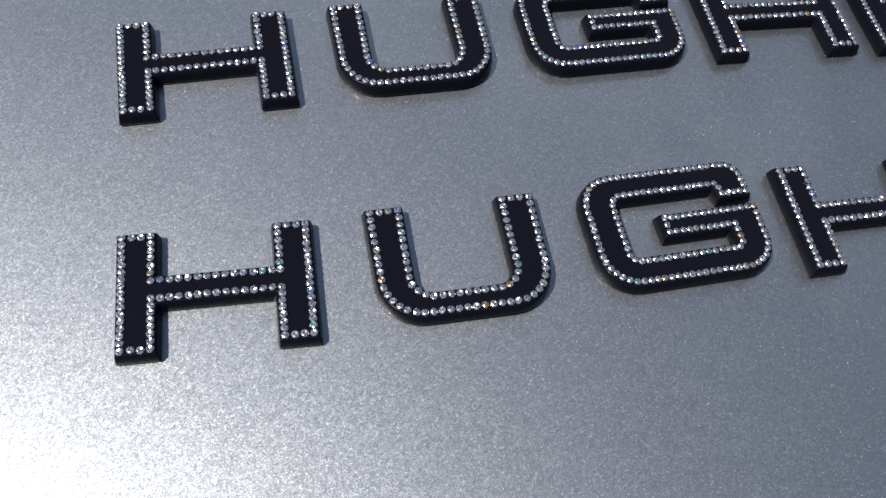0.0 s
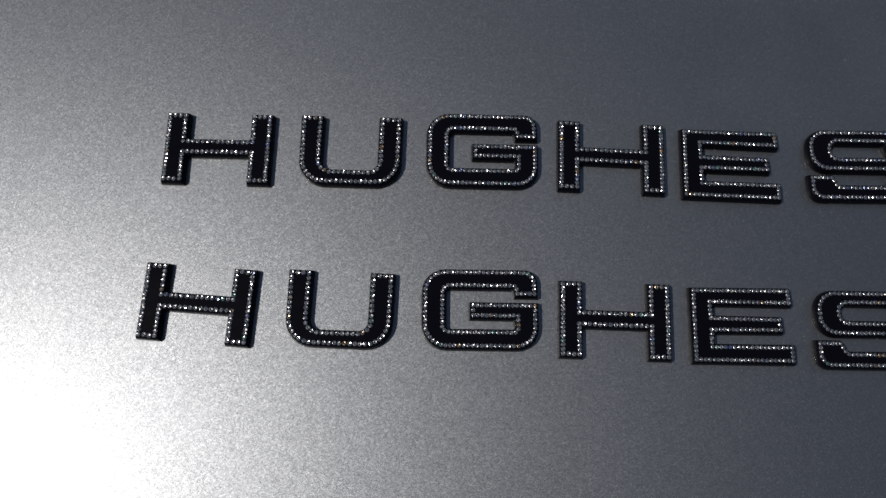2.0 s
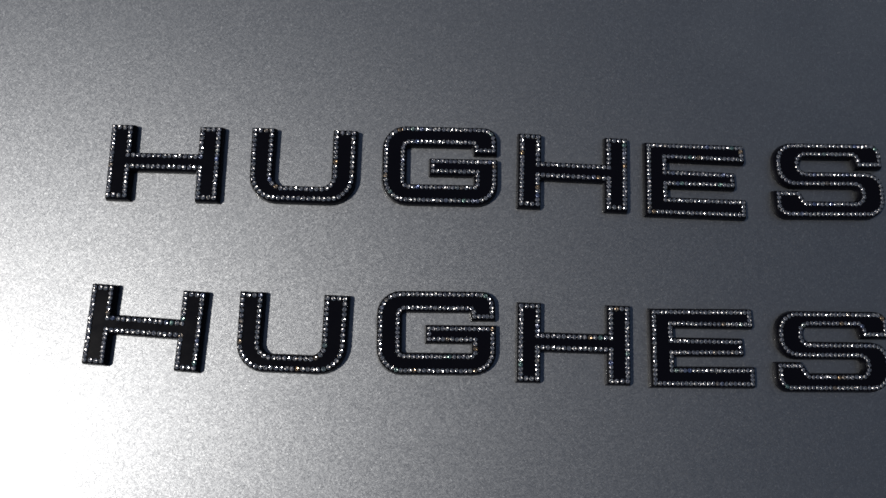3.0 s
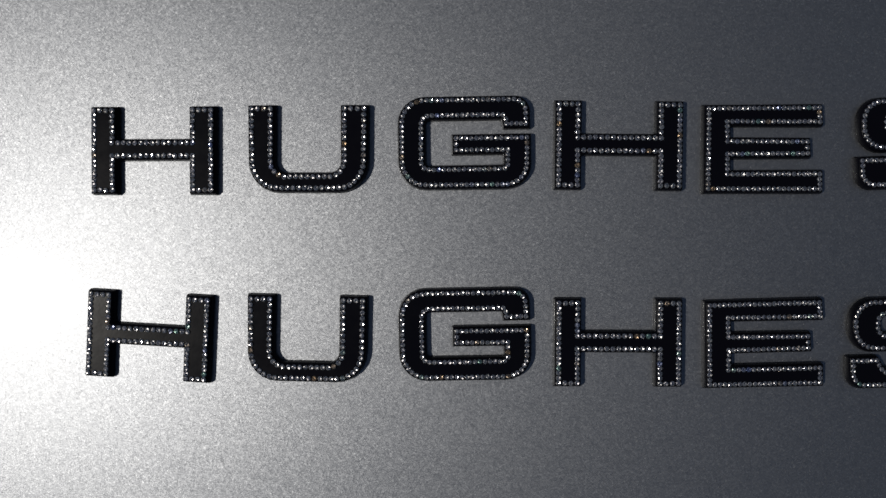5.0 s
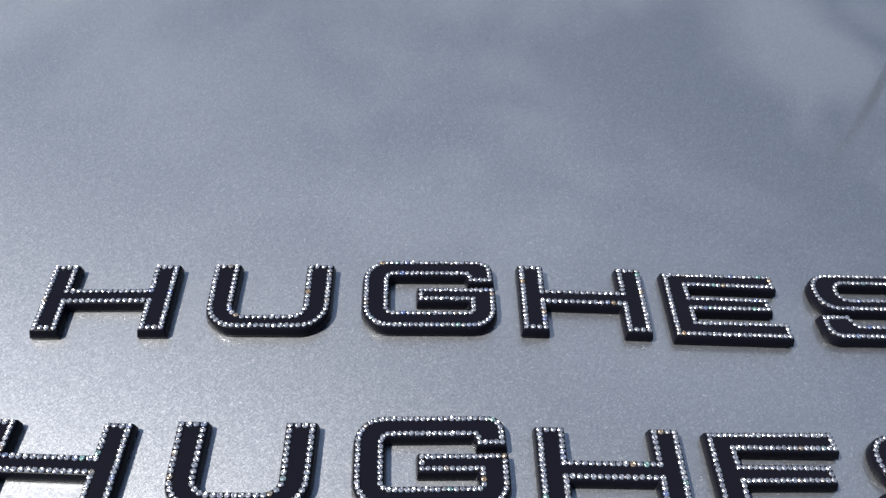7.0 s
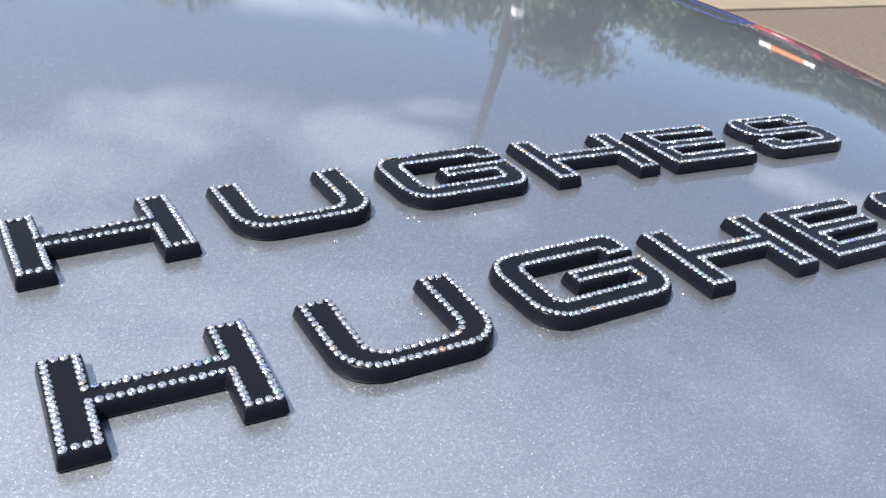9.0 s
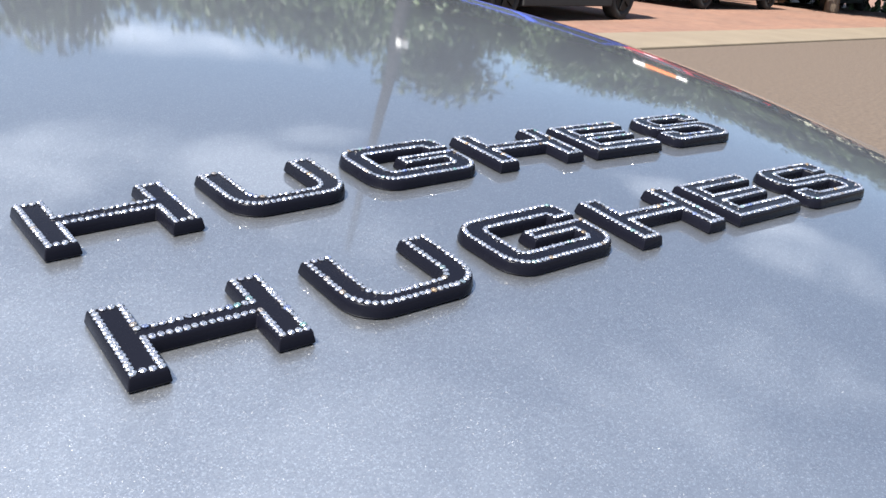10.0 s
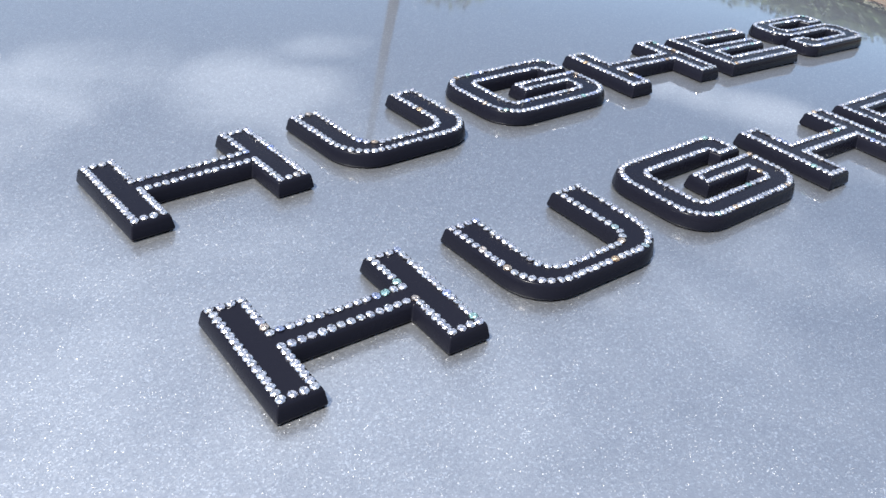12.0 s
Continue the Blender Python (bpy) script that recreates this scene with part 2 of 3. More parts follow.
KERB_TURN = Matrix.Translation((8.81, 6.92, 0)) @ Matrix.Rotation(radians(6.5), 4, "Z")
sheet("ground", [(-400, -400), (400, -400), (400, 400), (-400, 400)], 0.0, ASPHALT, "sunlit tan-grey asphalt of a car park", "ground")


def slab(name, x0, x1, y0, y1, z1, mat, label, category):
    bm = box(bmesh.new(), x0, x1, y0, y1, -0.15, z1, 0.015)
    ob = tagged(new(name, mesh_of(name, bm, mat)), label, category, kind="structure")
    ob.matrix_world = KERB_TURN
    return ob


slab("kerb", -40, 60, -0.38, 0.72, 0.03, CONCRETE, "pale concrete kerb strip between asphalt and brick paving", "kerb")
slab("pavement", -40, 60, 0.725, 26, 0.026, BRICKS, "red brick paving beyond the pale kerb", "pavement")

# ---- the car with the lettering ----
TILT = Vector((0.03, 0.12, 1.0)).normalized().rotation_difference(Vector((0, 0, 1))).to_matrix().to_4x4()
HOOD = Matrix.Translation((0, 0, 1.0)) @ TILT
BEND_X, BEND_Y = 0.1213, 0.1245


def hood_z(x, y):
    """The bonnet bends both ways, and runs on straight towards the windscreen."""
    return -BEND_X * x * x - BEND_Y * (0.0625 + 0.5 * (y - 0.25) if y > 0.25 else y * y)


def hood_normal(x, y):
    return Vector((2 * BEND_X * x, 2 * BEND_Y * y, 1)).normalized()


def rim_x(y):
    """Where the side of the bonnet starts to roll over."""
    far = max(y - 0.1, 0)
    out = 0.1475 + 0.5981 * y + 0.2328 * far ** 2 - 0.9583 * far ** 3 - 0.17
    return 0.17 + (out + math.hypot(out, 0.03)) / 2


def build_car():
    car = tagged(new("car"), "silver-blue metallic car bonnet carrying two rows of crystal lettering", "car")
    car.matrix_world = HOOD
    bm = bmesh.new()
    ys = [-0.55 + 0.02 * k for k in range(80)]
    roll = [(0.0, 0.0)]
    # A gentle roll at first, then a tighter one down to the wing.
    last = 0.0
    for k in range(1, 23):
        a = radians(1.2 * k if k < 11 else 12 + (k - 10) * 6.3)
        radius = 0.9 if k < 11 else 0.12
        x, z = roll[-1]
        roll.append((x + radius * (math.sin(a) - math.sin(last)), z - radius * (math.cos(last) - math.cos(a))))
        last = a
    rows = []
    for y in ys:
        edge = rim_x(y)
        row = []
        for k in range(61):
            x = -1.15 + (edge + 1.15) * k / 60
            row.append(bm.verts.new((x, y, hood_z(x, y))))
        slope = -2 * BEND_X * edge
        for dx, dz in roll[1:]:
            row.append(bm.verts.new((edge + dx, y, hood_z(edge, y) + dz + slope * dx)))
        rows.append(row)
    for a, b in zip(rows, rows[1:]):
        for k in range(len(a) - 1):
            bm.faces.new((a[k], a[k + 1], b[k + 1], b[k]))
    part("bonnet", bm, PAINT, car, "silver-blue metallic flake bonnet panel under clear coat", True)
    bm = bmesh.new()
    low = []
    for y in ys:
        edge = rim_x(y)
        dx, dz = roll[-1]
        z0 = hood_z(edge, y) + dz - 2 * BEND_X * edge * dx
        low.append([bm.verts.new((edge + dx, y, z0)), bm.verts.new((edge + dx + 0.02, y, z0 - 0.12)),
                    bm.verts.new((edge + dx + 0.02, y, -0.5)), bm.verts.new((edge + dx, y, -0.78))])
    for a, b in zip(low, low[1:]):
        for k in range(3):
            bm.faces.new((a[k], a[k + 1], b[k + 1], b[k]))
    part("wing", bm, PAINT, car, "silver-blue front wing below the bonnet", True)
    # Plain panels that close the engine bay out of sight.
    xs = [-1.15 + (rim_x(-0.55) + 1.15) * k / 30 for k in range(31)]
    bm = bmesh.new()
    fall = [(0.0, 0.0), (-0.03, -0.03), (-0.06, -0.1), (-0.08, -0.3), (-0.08, -0.6), (-0.05, -0.78)]
    rows = [[bm.verts.new((x, -0.55 + dy, hood_z(x, -0.55) + dz)) for x in xs] for dy, dz in fall]
    for a, b in zip(rows, rows[1:]):
        for k in range(len(xs) - 1):
            bm.faces.new((a[k], a[k + 1], b[k + 1], b[k]))
    part("front_panel", bm, PAINT, car, "silver-blue nose panel", True)
    bm = bmesh.new()
    rows = [[bm.verts.new((-1.15 + dy, y, hood_z(-1.15, y) * (1 + dz / 0.9) + dz)) for y in ys] for dy, dz in fall]
    for a, b in zip(rows, rows[1:]):
        for k in range(len(ys) - 1):
            bm.faces.new((a[k], a[k + 1], b[k + 1], b[k]))
    part("wing", bm, PAINT, car, "silver-blue front wing below the bonnet", True)
    part("underbody", box(bmesh.new(), -1.12, 0.26, -0.5, 0.98, -0.78, -0.45, 0.02), TRIM, car, "black underbody")
    part("bulkhead", box(bmesh.new(), -1.14, 0.3, 0.99, 1.03, -0.78, -0.34, 0.005), TRIM, car, "black bulkhead")
    return car


MY_CAR = build_car()


# ---- crystal letters ----
def turned(points):
    """Signed area of a closed outline."""
    return sum(a[0] * b[1] - b[0] * a[1] for a, b in zip(points, points[1:] + points[:1])) / 2


def grown(corners, d):
    """Outline corners (x, y, radius), anticlockwise, moved outwards by d."""
    out, n = [], len(corners)
    for k in range(n):
        (ax, ay, _), (bx, by, r), (cx, cy, _) = corners[k - 1], corners[k], corners[(k + 1) % n]
        u, v = Vector((bx - ax, by - ay)).normalized(), Vector((cx - bx, cy - by)).normalized()
        nu, nv = Vector((u.y, -u.x)), Vector((v.y, -v.x))
        p = Vector((bx, by)) + (nu + nv) * (d / (1 + nu.dot(nv)))
        convex = u.x * v.y - u.y * v.x > 0
        out.append((p.x, p.y, max(r + (d if convex else -d), 0.25) if r > 1 else 0.25 + 0.12 * d))
    return out


def rounded(corners, steps=6):
    """The outline with its corners turned into arcs: the same number of points for every offset."""
    out, n = [], len(corners)
    for k in range(n):
        a, b, c = (Vector(corners[j % n][:2]) for j in (k - 1, k, k + 1))
        u, v = (a - b).normalized(), (c - b).normalized()
        half = math.acos(max(-1, min(1, u.dot(v)))) / 2
        cut = min(corners[k][2] / math.tan(half), 0.46 * (a - b).length, 0.46 * (c - b).length)
        p, q = b + u * cut, b + v * cut
        for s in range(steps + 1):
            f = s / steps
            w = 1 / math.sin(half)
            near, mid = (1 - f) ** 2, 2 * f * (1 - f) * math.sin(half)
            total = near + mid + f * f
            out.append((p * near + b * mid + q * (f * f)) / total)
    return out


TOP_OUT, BASE_OUT, TALL = 1.35, 2.15, 4.75       # millimetres


def letter_body(corners):
    bm = bmesh.new()
    rings = []
    for d, z in ((BASE_OUT - 0.9, -0.3), (BASE_OUT - 0.45, 0.12), (BASE_OUT - 0.1, 0.5), (BASE_OUT, 0.95), (TOP_OUT + 0.22, TALL - 0.8), (TOP_OUT - 0.02, TALL - 0.25), (TOP_OUT - 0.3, TALL - 0.04), (TOP_OUT - 0.6, TALL)):
        rings.append([bm.verts.new((p.x / 1000, p.y / 1000, z / 1000)) for p in rounded(grown(corners, d))])
    n = len(rings[0])
    for low, high in zip(rings, rings[1:]):
        for k in range(n):
            bm.faces.new((low[k], low[(k + 1) % n], high[(k + 1) % n], high[k])).smooth = True
    bm.faces.new(rings[-1]), bm.faces.new(rings[0][::-1])
    bm.normal_update()
    bmesh.ops.triangulate(bm, faces=[f for f in bm.faces if len(f.verts) > 4])
    return bm


def stone_mesh():
    """A round flat-backed cut stone, 2.2 mm across: low girdle, sloping crown facets, and the pavilion's facets seen within the table."""
    bm, r = bmesh.new(), 0.00108

    def ring(radius, z, count, turn=0.0):
        return [(radius * r * math.cos((k + turn) * math.tau / count), radius * r * math.sin((k + turn) * math.tau / count), z * r) for k in range(count)]
    foot, girdle, crown, table = ring(0.94, 0.0, 8), ring(1.0, 0.26, 8), ring(0.86, 0.46, 8, 0.5), ring(0.60, 0.62, 8)
    culet = (0, 0, 0.50 * r)
    for k in range(8):
        j = (k + 1) % 8
        for face in ((foot[k], foot[j], girdle[j], girdle[k]), (girdle[k], girdle[j], crown[k]), (girdle[j], crown[j], crown[k]),
                     (crown[k], table[j], table[k]), (crown[k], crown[j], table[j]), (table[k], table[j], culet)):
            bm.faces.new([bm.verts.new(p) for p in face]).material_index = 0 if culet in face else 1
    me = bpy.data.meshes.new("stone")
    bm.to_mesh(me)
    bm.free()
    me.materials.append(CRYSTAL)
    me.materials.append(CRYSTAL_SIDE)
    return me


STONE = stone_mesh()


def along(corners, upright_pitch, level_pitch):
    """Places of the stones: evenly from sharp corner to sharp corner, round the curves."""
    n = len(corners)
    sharp = [k for k in range(n) if corners[k][2] < 1.0]
    out = []
    outline = rounded(corners)
    per = 7
    for a, b in zip(sharp, sharp[1:] + [sharp[0] + n]):
        run = [Vector(corners[a][:2])]
        for k in range(a + 1, b):
            run += outline[(k % n) * per:(k % n) * per + per]
        run.append(Vector(corners[b % n][:2]))
        length = sum((q - p).length for p, q in zip(run, run[1:]))
        way = run[-1] - run[0]
        pitch = upright_pitch if abs(way.y) > abs(way.x) and len(run) == 2 else level_pitch
        count = max(1, round(length / pitch))
        for s in range(count):
            want, k = length * s / count, 0
            while k < len(run) - 2 and want > (run[k + 1] - run[k]).length:
                want -= (run[k + 1] - run[k]).length
                k += 1
            out.append(run[k].lerp(run[k + 1], want / max((run[k + 1] - run[k]).length, 1e-6)))
    return out


def letter(sign, corners, at, upright_pitch=2.1, level_pitch=2.5, size=1.0, label=""):
    if turned([c[:2] for c in corners]) < 0:
        corners = corners[::-1]
    thing = tagged(new("letter"), label or f"raised satin black letter {sign} edged with clear crystals", "letter", "crystal lettering on the bonnet")
    thing.matrix_world = at
    part("body", letter_body(corners), BLACK, thing, "satin black bevelled letter body")
    for p in along(corners, upright_pitch, level_pitch):
        s = new("stone", STONE)
        s.parent = thing
        shift = Vector((random.gauss(0, 0.05), random.gauss(0, 0.05)))
        s.matrix_basis = (Matrix.Translation(((p.x + shift.x) / 1000, (p.y + shift.y) / 1000, TALL / 1000))
                          @ Euler((random.gauss(0, 0.13), random.gauss(0, 0.13), random.uniform(0, 6.3))).to_matrix().to_4x4() @ Matrix.Scale(size, 4))
    return thing


def letter_h():
    w, h, leg, up, down = 25.3, 16.95, 7.8, 3.05, -2.35
    half = [(w, h), (w - leg, h), (w - leg, up), (-w + leg, up), (-w + leg, h), (-w, h)]
    return [(x, y, 0.3) for x, y in half + [(-w, -h), (-w + leg, -h), (-w + leg, down), (w - leg, down), (w - leg, -h), (w, -h)]]


def letter_u():
    return [(0, 0, 0.3), (8.2, 0, 0.3), (8.0, -28.7, 6.5), (39.7, -28.7, 6.5), (39.6, 0, 0.3), (47.9, 0, 0.3), (47.7, -33.4, 11), (0.4, -33.4, 11)]


def letter_g():
    return [(29.4, 5.9, 0.3), (29.3, 16.1, 11), (-22.9, 16.1, 9.5), (-22.9, -19.5, 10), (29.7, -19.5, 9.5), (29.7, 0, 0.3), (0, 0, 0.3), (0, -4.9, 0.3),
            (21.7, -4.9, 0.3), (21.7, -13.1, 2.2), (-14.8, -13.1, 3.2), (-14.8, 9.8, 3.6), (20.6, 9.8, 1.6), (21.4, 5.9, 0.3)]


def letter_e():
    return [(x, y, 0.3) for x, y in ((0, 0), (46.4, 0), (46.7, -5.8), (7.6, -5.4), (7.7, -13.7), (41.3, -14.2), (41.5, -19.1), (7.7, -19.1),
                                      (7.5, -27.6), (46.4, -27.8), (46.3, -34.0), (-0.5, -33.6))]


def letter_s():
    return [(48.2, -9.4, 0.3), (48.2, 0, 7.5), (-4.3, 0, 8), (-4.3, -19.4, 8), (38.5, -19.4, 4.4), (38.5, -30, 4.4), (7.4, -30, 2.5), (4.4, -24.7, 0.3),
            (-5.6, -24.7, 0.3), (-5.6, -35, 8), (47.9, -35, 8), (47.9, -14.9, 7), (5, -14.9, 5), (5, -4.2, 5), (36.2, -4.2, 2.5), (38.0, -9.4, 0.3)]


def on_hood(x, y, turn):
    """A pose on the bonnet, from millimetres and degrees."""
    x, y = x / 1000, y / 1000
    lean = Vector((0, 0, 1)).rotation_difference(hood_normal(x, y)).to_matrix().to_4x4()
    return HOOD @ Matrix.Translation((x, y, hood_z(x, y))) @ lean @ Matrix.Rotation(radians(turn), 4, "Z")


H, U, G, E, S = letter_h(), letter_u(), letter_g(), letter_e(), letter_s()
FAR_ROW = [("H", H, -172.54, 99.64, -0.29), ("U", U, -129.77, 116.72, -0.38), ("G", G, -43.11, 103.66, 0.47), ("H", H, 25.42, 100.54, -0.82), ("E", E, 63.05, 115.56, 0.27), ("S", S, 132.60, 118.30, 1.90)]
NEAR_ROW = [("H", H, -175.70, 19.97, -3.20), ("U", U, -130.76, 36.18, -1.18), ("G", G, -43.25, 22.31, 0.76), ("H", H, 25.22, 17.00, -0.43), ("E", E, 63.50, 32.82, 1.25), ("S", S, 129.80, 33.60, 1.00)]
for row in (FAR_ROW, NEAR_ROW):
    for sign, corners, x, y, turn in row:
        letter(sign, corners, on_hood(x, y, turn), *((2.15, 2.45, 1.08) if sign in "HU" else (2.15, 2.15, 1.0)))


# ---- parked cars ----
def wheel(parent, x, y, r=0.34, wide=0.22, at=None):
    side = 1 if y > 0 else -1
    bm = bmesh.new()
    for lo, hi in ((0.62, 1.0),):
        ring = []
        for a in range(28):
            c, s = math.cos(a * math.tau / 28), math.sin(a * math.tau / 28)
            ring.append([bm.verts.new((k * r * c, w * wide, k * r * s)) for k, w in ((lo, -0.42), (0.9, -0.5), (hi, -0.38), (hi, 0.38), (0.9, 0.5), (lo, 0.42))])
        for a in range(28):
            for k in range(6):
                b, j = (a + 1) % 28, (k + 1) % 6
                bm.faces.new((ring[a][k], ring[b][k], ring[b][j], ring[a][j]))
    hub = new("wheel")
    hub.parent, hub.matrix_basis = parent, at or Matrix.Translation((x, y, r))
    part("tyre", bm, RUBBER, hub, "black rubber tyre", True)
    bm = bmesh.new()
    bmesh.ops.create_cone(bm, cap_ends=True, segments=24, radius1=0.63 * r, radius2=0.63 * r, depth=0.1,
                          matrix=Matrix.Translation((0, side * 0.05, 0)) @ Matrix.Rotation(radians(90), 4, "X"))
    for k in range(5):
        turn = Matrix.Rotation(k * math.tau / 5, 4, "Y")
        made = bmesh.ops.create_cube(bm, size=1, matrix=turn @ Matrix.Translation((0.3 * r, side * 0.105, 0)) @ Matrix.Diagonal((0.55 * r, 0.03, 0.07, 1)))
    part("rim", bm, ALLOY, hub, "alloy rim")


def parked_car(paint, label, at, long=4.4, wide=1.8, tall=1.55):
    car = tagged(new("parked_car"), label, "car", "cars parked on the brick paving")
    car.matrix_world = at
    l, w = long / 2, wide / 2
    outline = [(-l, 0.32), (-l, 0.85), (-l + 0.12, 1.0), (-l + 0.35, tall - 0.05), (-l + 0.7, tall), (0.25, tall), (0.95, 1.02), (l - 0.25, 0.88), (l, 0.66), (l, 0.32)]
    bm = bmesh.new()
    rings = []
    for y, inset in ((-w, 0.06), (-w + 0.05, 0.0), (-w + 0.16, 0.0), (w - 0.16, 0.0), (w - 0.05, 0.0), (w, 0.06)):
        rings.append([bm.verts.new((x * (1 - inset / l), y * (0.86 if z > 1.1 else 1.0), z - (inset if z > 0.5 else -inset))) for x, z in outline])
    for a, b in zip(rings, rings[1:]):
        for k in range(len(outline)):
            j = (k + 1) % len(outline)
            bm.faces.new((a[k], a[j], b[j], b[k]))
    bm.faces.new(rings[0]), bm.faces.new(rings[-1][::-1])
    bmesh.ops.bevel(bm, geom=[e for e in bm.edges if e.calc_length() > 0.3], offset=0.03, segments=2, affect="EDGES")
    part("body", bm, paint, car)
    # Black sill carried up the side in place of shade on the lower body.
    part("sill", box(bmesh.new(), -l + 1.13, l - 1.2, -w - 0.012, w + 0.012, 0.2, 0.5, 0.02), TRIM, car, "black plastic sill, raised to stand in for shade on the lower body")
    for y in (-1, 1):
        bm = bmesh.new()
        pts = [(-l + 0.5, 1.06), (-l + 0.62, tall - 0.1), (0.2, tall - 0.1), (0.72, 1.06)]
        side = [bm.verts.new((x, y * (w * (0.86 if z > 1.1 else 0.995) + 0.012), z)) for x, z in pts]
        bm.faces.new(side)
        part("side_window", bm, GLASS, car, "dark tinted side window")
    bm = bmesh.new()
    bm.faces.new([bm.verts.new(v) for v in ((0.32, -w * 0.74, tall - 0.05), (0.32, w * 0.74, tall - 0.05), (0.95, w * 0.84, 1.06), (0.95, -w * 0.84, 1.06))])
    part("windscreen", bm, GLASS, car, "tinted windscreen")
    for y in (-1, 1):
        part("headlight", box(bmesh.new(), l - 0.16, l + 0.012, y * (w - 0.28) - 0.17, y * (w - 0.28) + 0.17, 0.66, 0.78, 0.02), LENS, car, "clear headlight")
        part("tail_light", box(bmesh.new(), -l - 0.012, -l + 0.12, y * (w - 0.14) - 0.12, y * (w - 0.14) + 0.12, 0.78, 0.96, 0.02), RED_LENS, car, "red tail light")
        for x in (-l + 0.75, l - 0.82):
            wheel(car, x, y * (w - 0.12))
    return car


def on_paving(x, y, turn):
    return Matrix.Translation((x, y, 0.028)) @ Matrix.Rotation(radians(turn), 4, "Z")


SILVER, DARK, BLUE, RED = (car_paint(n, c) for n, c in (("silver_car_paint", (0.30, 0.30, 0.31)), ("dark_car_paint", (0.015, 0.016, 0.02)),
                                                        ("blue_car_paint", (0.015, 0.06, 0.5)), ("red_car_paint", (0.30, 0.015, 0.03))))
parked_car(BLUE, "bright blue estate car parked on brick paving", on_paving(9.4, 9.75, 190), 4.6, 1.85, 1.75)
parked_car(RED, "dark red car parked on brick paving behind a blue one", on_paving(17.6, 12.3, 188), 4.7)
parked_car(SILVER, "silver-grey car parked beside a blue estate car", on_paving(5.4, 10.2, 8), 4.2)
parked_car(DARK, "black car parked at the end of the row", on_paving(23.8, 13.0, 10), 4.3)


for x in (-1.0, 0.22):
    wheel(MY_CAR, 0, x, at=HOOD.inverted() @ Matrix.Translation((x, 0.3, 0.34)) @ Matrix.Rotation(radians(-90), 4, "Z"))


# ---- slim post ----
def slim_post():
    pole = tagged(new("sign_post"), "slim dark tapered steel post, slightly leaning, with a small white box", "post")
    pole.matrix_world = Matrix.Translation((2.034, 2.593, 0.0))
    part("post", tube(bmesh.new(), [(0, 0, 0), (-0.056, 0.034, 0.9), (-0.062, 0.038, 1.0), (-0.2, 0.122, 3.2)], [0.045, 0.045, 0.031, 0.014], 14), STEEL, pole, smooth=True)
    part("base_plate", box(bmesh.new(), -0.08, 0.08, -0.08, 0.08, 0, 0.015, 0.004), STEEL, pole)
    part("sign_box", box(bmesh.new(), -0.128, -0.082, 0.005, 0.035, 1.62, 1.67, 0.005), WHITE, pole, "small white box fixed to the post")
    return pole


slim_post()


# ---- trees ----
def tree_parts(seed, tall, spread):
    rng = random.Random(seed)
    bm = bmesh.new()
    trunk = [(0.15 * math.sin(k * 1.3 + seed), 0.12 * math.cos(k * 1.7 + seed), tall * 0.62 * k / 5) for k in range(6)]
    tube(bm, trunk, [0.2, 0.17, 0.14, 0.11, 0.08, 0.04], 9)
    ends = [Vector(trunk[-1])]
    for k in range(11):
        a, root = rng.uniform(0, math.tau), Vector(trunk[2 + k % 4])
        tip = root + Vector((math.cos(a), math.sin(a), 0)) * spread * rng.uniform(0.45, 1.0) + Vector((0, 0, tall * rng.uniform(0.12, 0.36)))
        mid = root.lerp(tip, 0.5) + Vector((0, 0, 0.12 * tall * rng.random()))
        tube(bm, [root, mid, tip], [0.06, 0.04, 0.015], 6)
        ends += [tip, mid, mid.lerp(tip, 0.6)]
    leaves = bmesh.new()
    for end in ends:
        for _ in range(330):
            p = end + Vector((rng.gauss(0, 1), rng.gauss(0, 1), rng.gauss(0, 0.8))) * spread * 0.17
            if p.z < tall * 0.16:
                continue
            turn = Euler((rng.uniform(0, 6.3), rng.uniform(0, 6.3), rng.uniform(0, 6.3))).to_matrix()
            s = rng.uniform(0.085, 0.155)
            leaves.faces.new([leaves.verts.new(p + turn @ Vector(v)) for v in ((-s, 0, 0), (0, -0.45 * s, 0.1 * s), (s, 0, 0), (0, 0.45 * s, 0.1 * s))])
    return bm, leaves


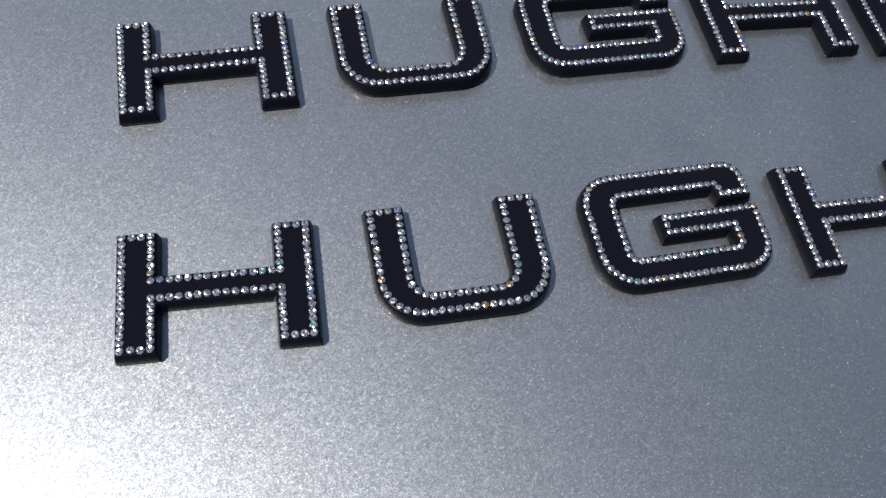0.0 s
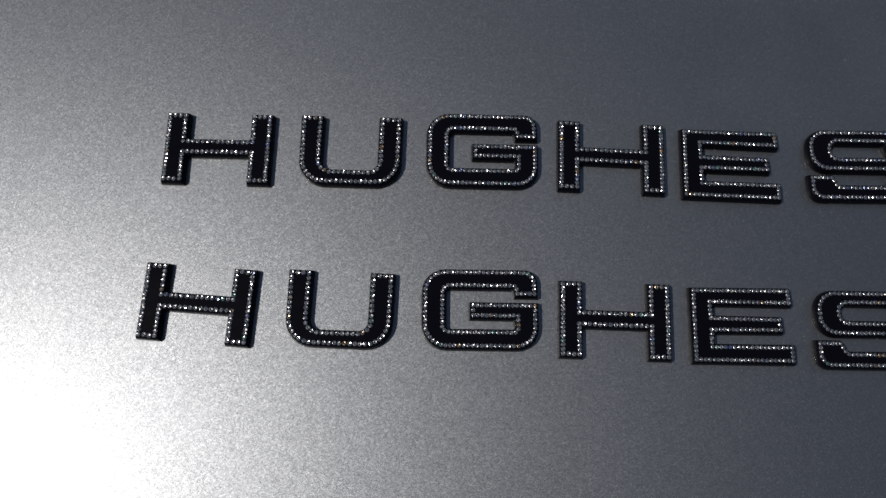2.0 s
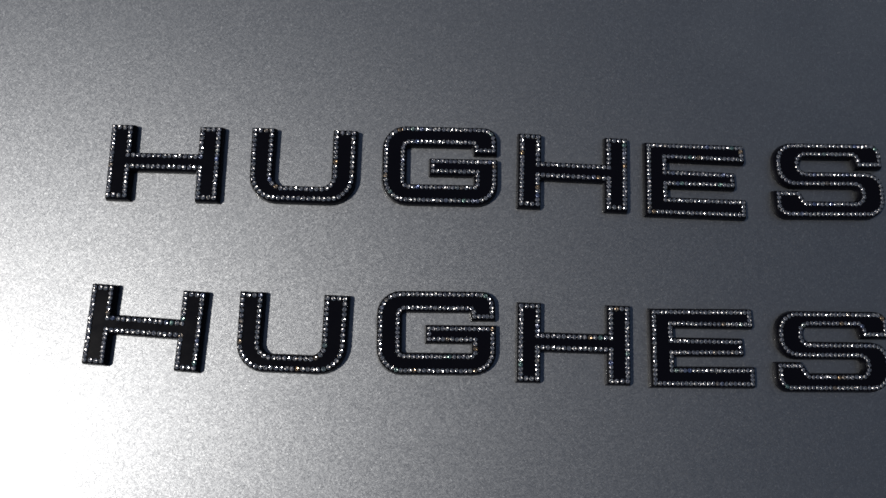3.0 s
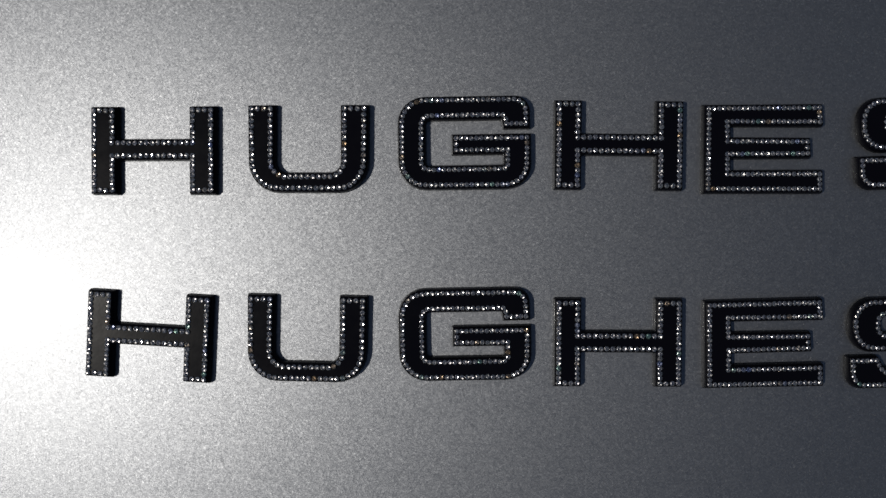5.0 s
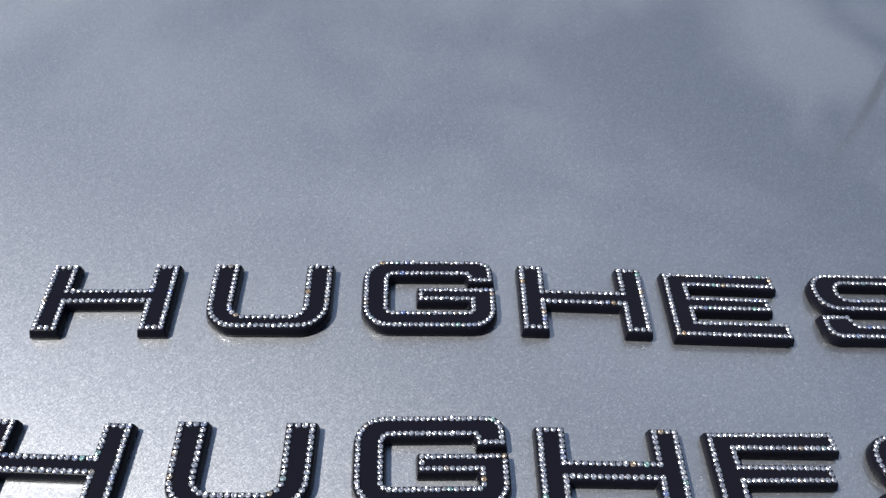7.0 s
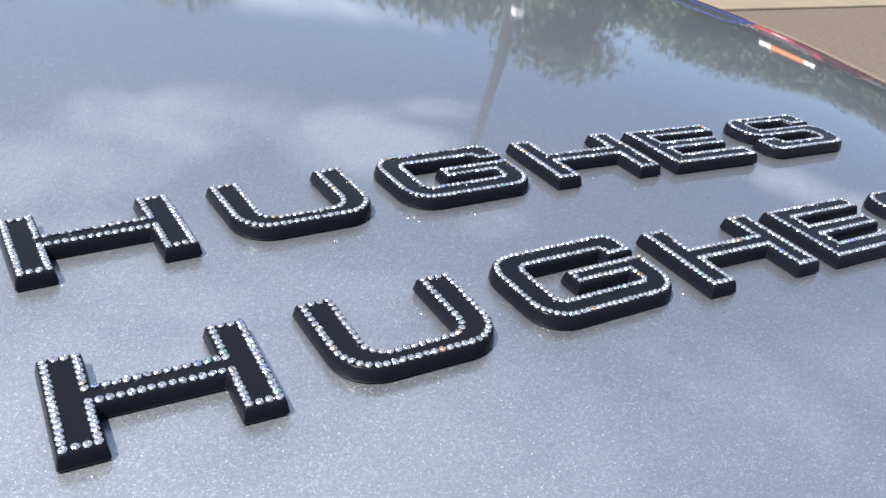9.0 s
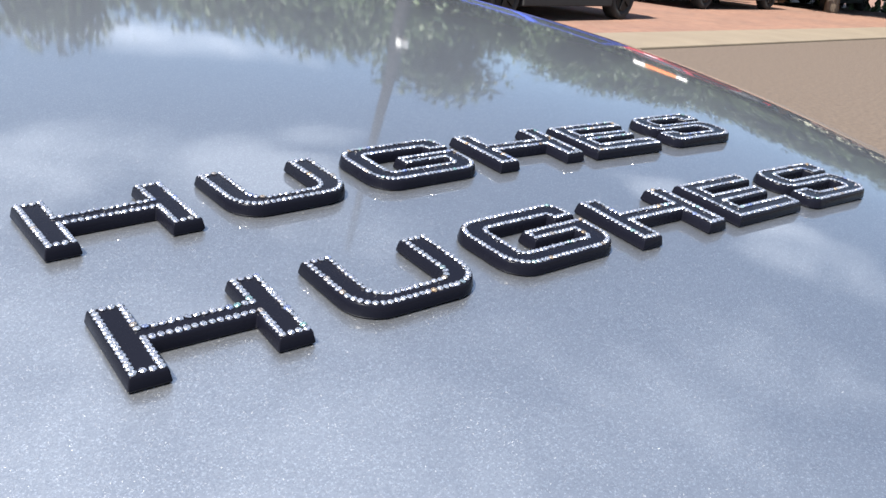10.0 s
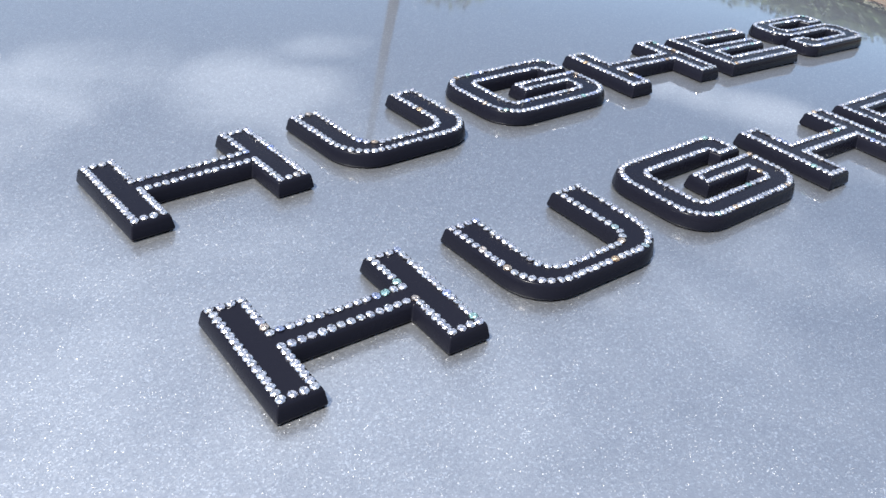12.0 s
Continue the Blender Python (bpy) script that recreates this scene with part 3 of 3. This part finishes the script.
def build_trees():
    kinds = []
    for seed, tall, spread in ((3, 5.6, 2.3), (8, 4.9, 2.6), (14, 6.3, 2.2)):
        thing = tagged(new("tree"), "leafy green tree behind the parked cars", "tree", "trees behind the car park")
        wood, leaves = tree_parts(seed, tall, spread)
        part("trunk", wood, BARK, thing, "grey-brown trunk with limbs", True)
        part("crown", leaves, LEAF, thing, "ragged green crown of small leaves")
        kinds.append(thing)
    # degrees round from +x, metres away, kind, height
    spots = [(94, 22, 1, 7.2), (89, 21, 0, 7.0), (84, 20, 2, 6.3), (79, 20, 1, 6.0), (75, 20, 0, 6.0), (71, 19, 2, 6.25), (67.5, 20, 1, 6.7), (64, 20, 0, 6.05),
             (60.5, 20, 2, 5.8), (57, 19, 1, 5.65), (53.3, 20, 0, 6.9), (48.5, 27, 1, 5.2), (45.5, 26, 2, 5.2), (42.5, 25, 0, 5.6), (39.5, 28, 1, 6.9), (36.5, 29, 2, 7.1),
             (33.5, 29, 0, 7.0), (30.5, 28, 1, 6.0), (27.5, 25, 2, 5.9), (24, 25, 0, 6.1), (20, 25, 1, 6.4), (15, 25, 2, 6.2), (9, 26, 0, 6.2)]
    used = set()
    for k, (a, far, kind, top) in enumerate(spots):
        size = top / (5.9, 5.2, 6.6)[kind]
        m = Matrix.Translation((far * math.cos(radians(a)), far * math.sin(radians(a)), 0.02)) @ Matrix.Rotation(k * 1.9, 4, "Z") @ Matrix.Diagonal((size, size, size, 1))
        if kind in used:
            copy_thing(kinds[kind], m @ Matrix.Diagonal((*[1 / s for s in kinds[kind].scale], 1)))
        else:
            used.add(kind)
            kinds[kind].matrix_world = m


build_trees()


def build_hedge():
    """A band of leaves along the far side, under the trees."""
    rng = random.Random(5)
    bm = bmesh.new()
    for _ in range(11000):
        a, far = radians(rng.uniform(0, 100)), 29 + rng.gauss(0, 0.5)
        z = rng.uniform(0, 2.9 + 0.5 * math.sin(a * 31) + 0.3 * math.sin(a * 77))
        turn = Euler((rng.uniform(0, 6.3), rng.uniform(0, 6.3), rng.uniform(0, 6.3))).to_matrix()
        s = rng.uniform(0.12, 0.24)
        p = Vector((far * math.cos(a), far * math.sin(a), z))
        bm.faces.new([bm.verts.new(p + turn @ Vector(v)) for v in ((-s, 0, 0), (0, -0.5 * s, 0.1 * s), (s, 0, 0), (0, 0.5 * s, 0.1 * s))])
    tagged(new("hedge", mesh_of("hedge", bm, LEAF)), "dense green hedge running under the far trees", "hedge", kind="stuff")


build_hedge()


# ---- board reflected in the bonnet ----
def barrier():
    # Added, itself unseen, to give the orange and white streak reflected in the bonnet.
    thing = tagged(new("traffic_barrier"), "orange and white board raised on two thin black posts, added for its reflected streak", "barrier")
    thing.matrix_world = Matrix.Translation((18.9, 13.4, 0.026)) @ Matrix.Rotation(radians(-54), 4, "Z")
    part("board", box(bmesh.new(), -0.44, 0.44, -0.03, 0.03, 2.66, 3.16, 0.01), ORANGE, thing, "orange board")
    for x in (-1, 1):
        part("end_panel", box(bmesh.new(), x * 0.6 - 0.155, x * 0.6 + 0.155, -0.03, 0.03, 2.66, 3.16, 0.01), WHITE, thing, "white end panel")
        part("post", box(bmesh.new(), x * 0.5 - 0.018, x * 0.5 + 0.018, -0.028, 0.028, 0.04, 2.66), TRIM, thing)
        part("foot", box(bmesh.new(), x * 0.5 - 0.08, x * 0.5 + 0.08, -0.3, 0.3, 0, 0.06, 0.01), TRIM, thing)


barrier()
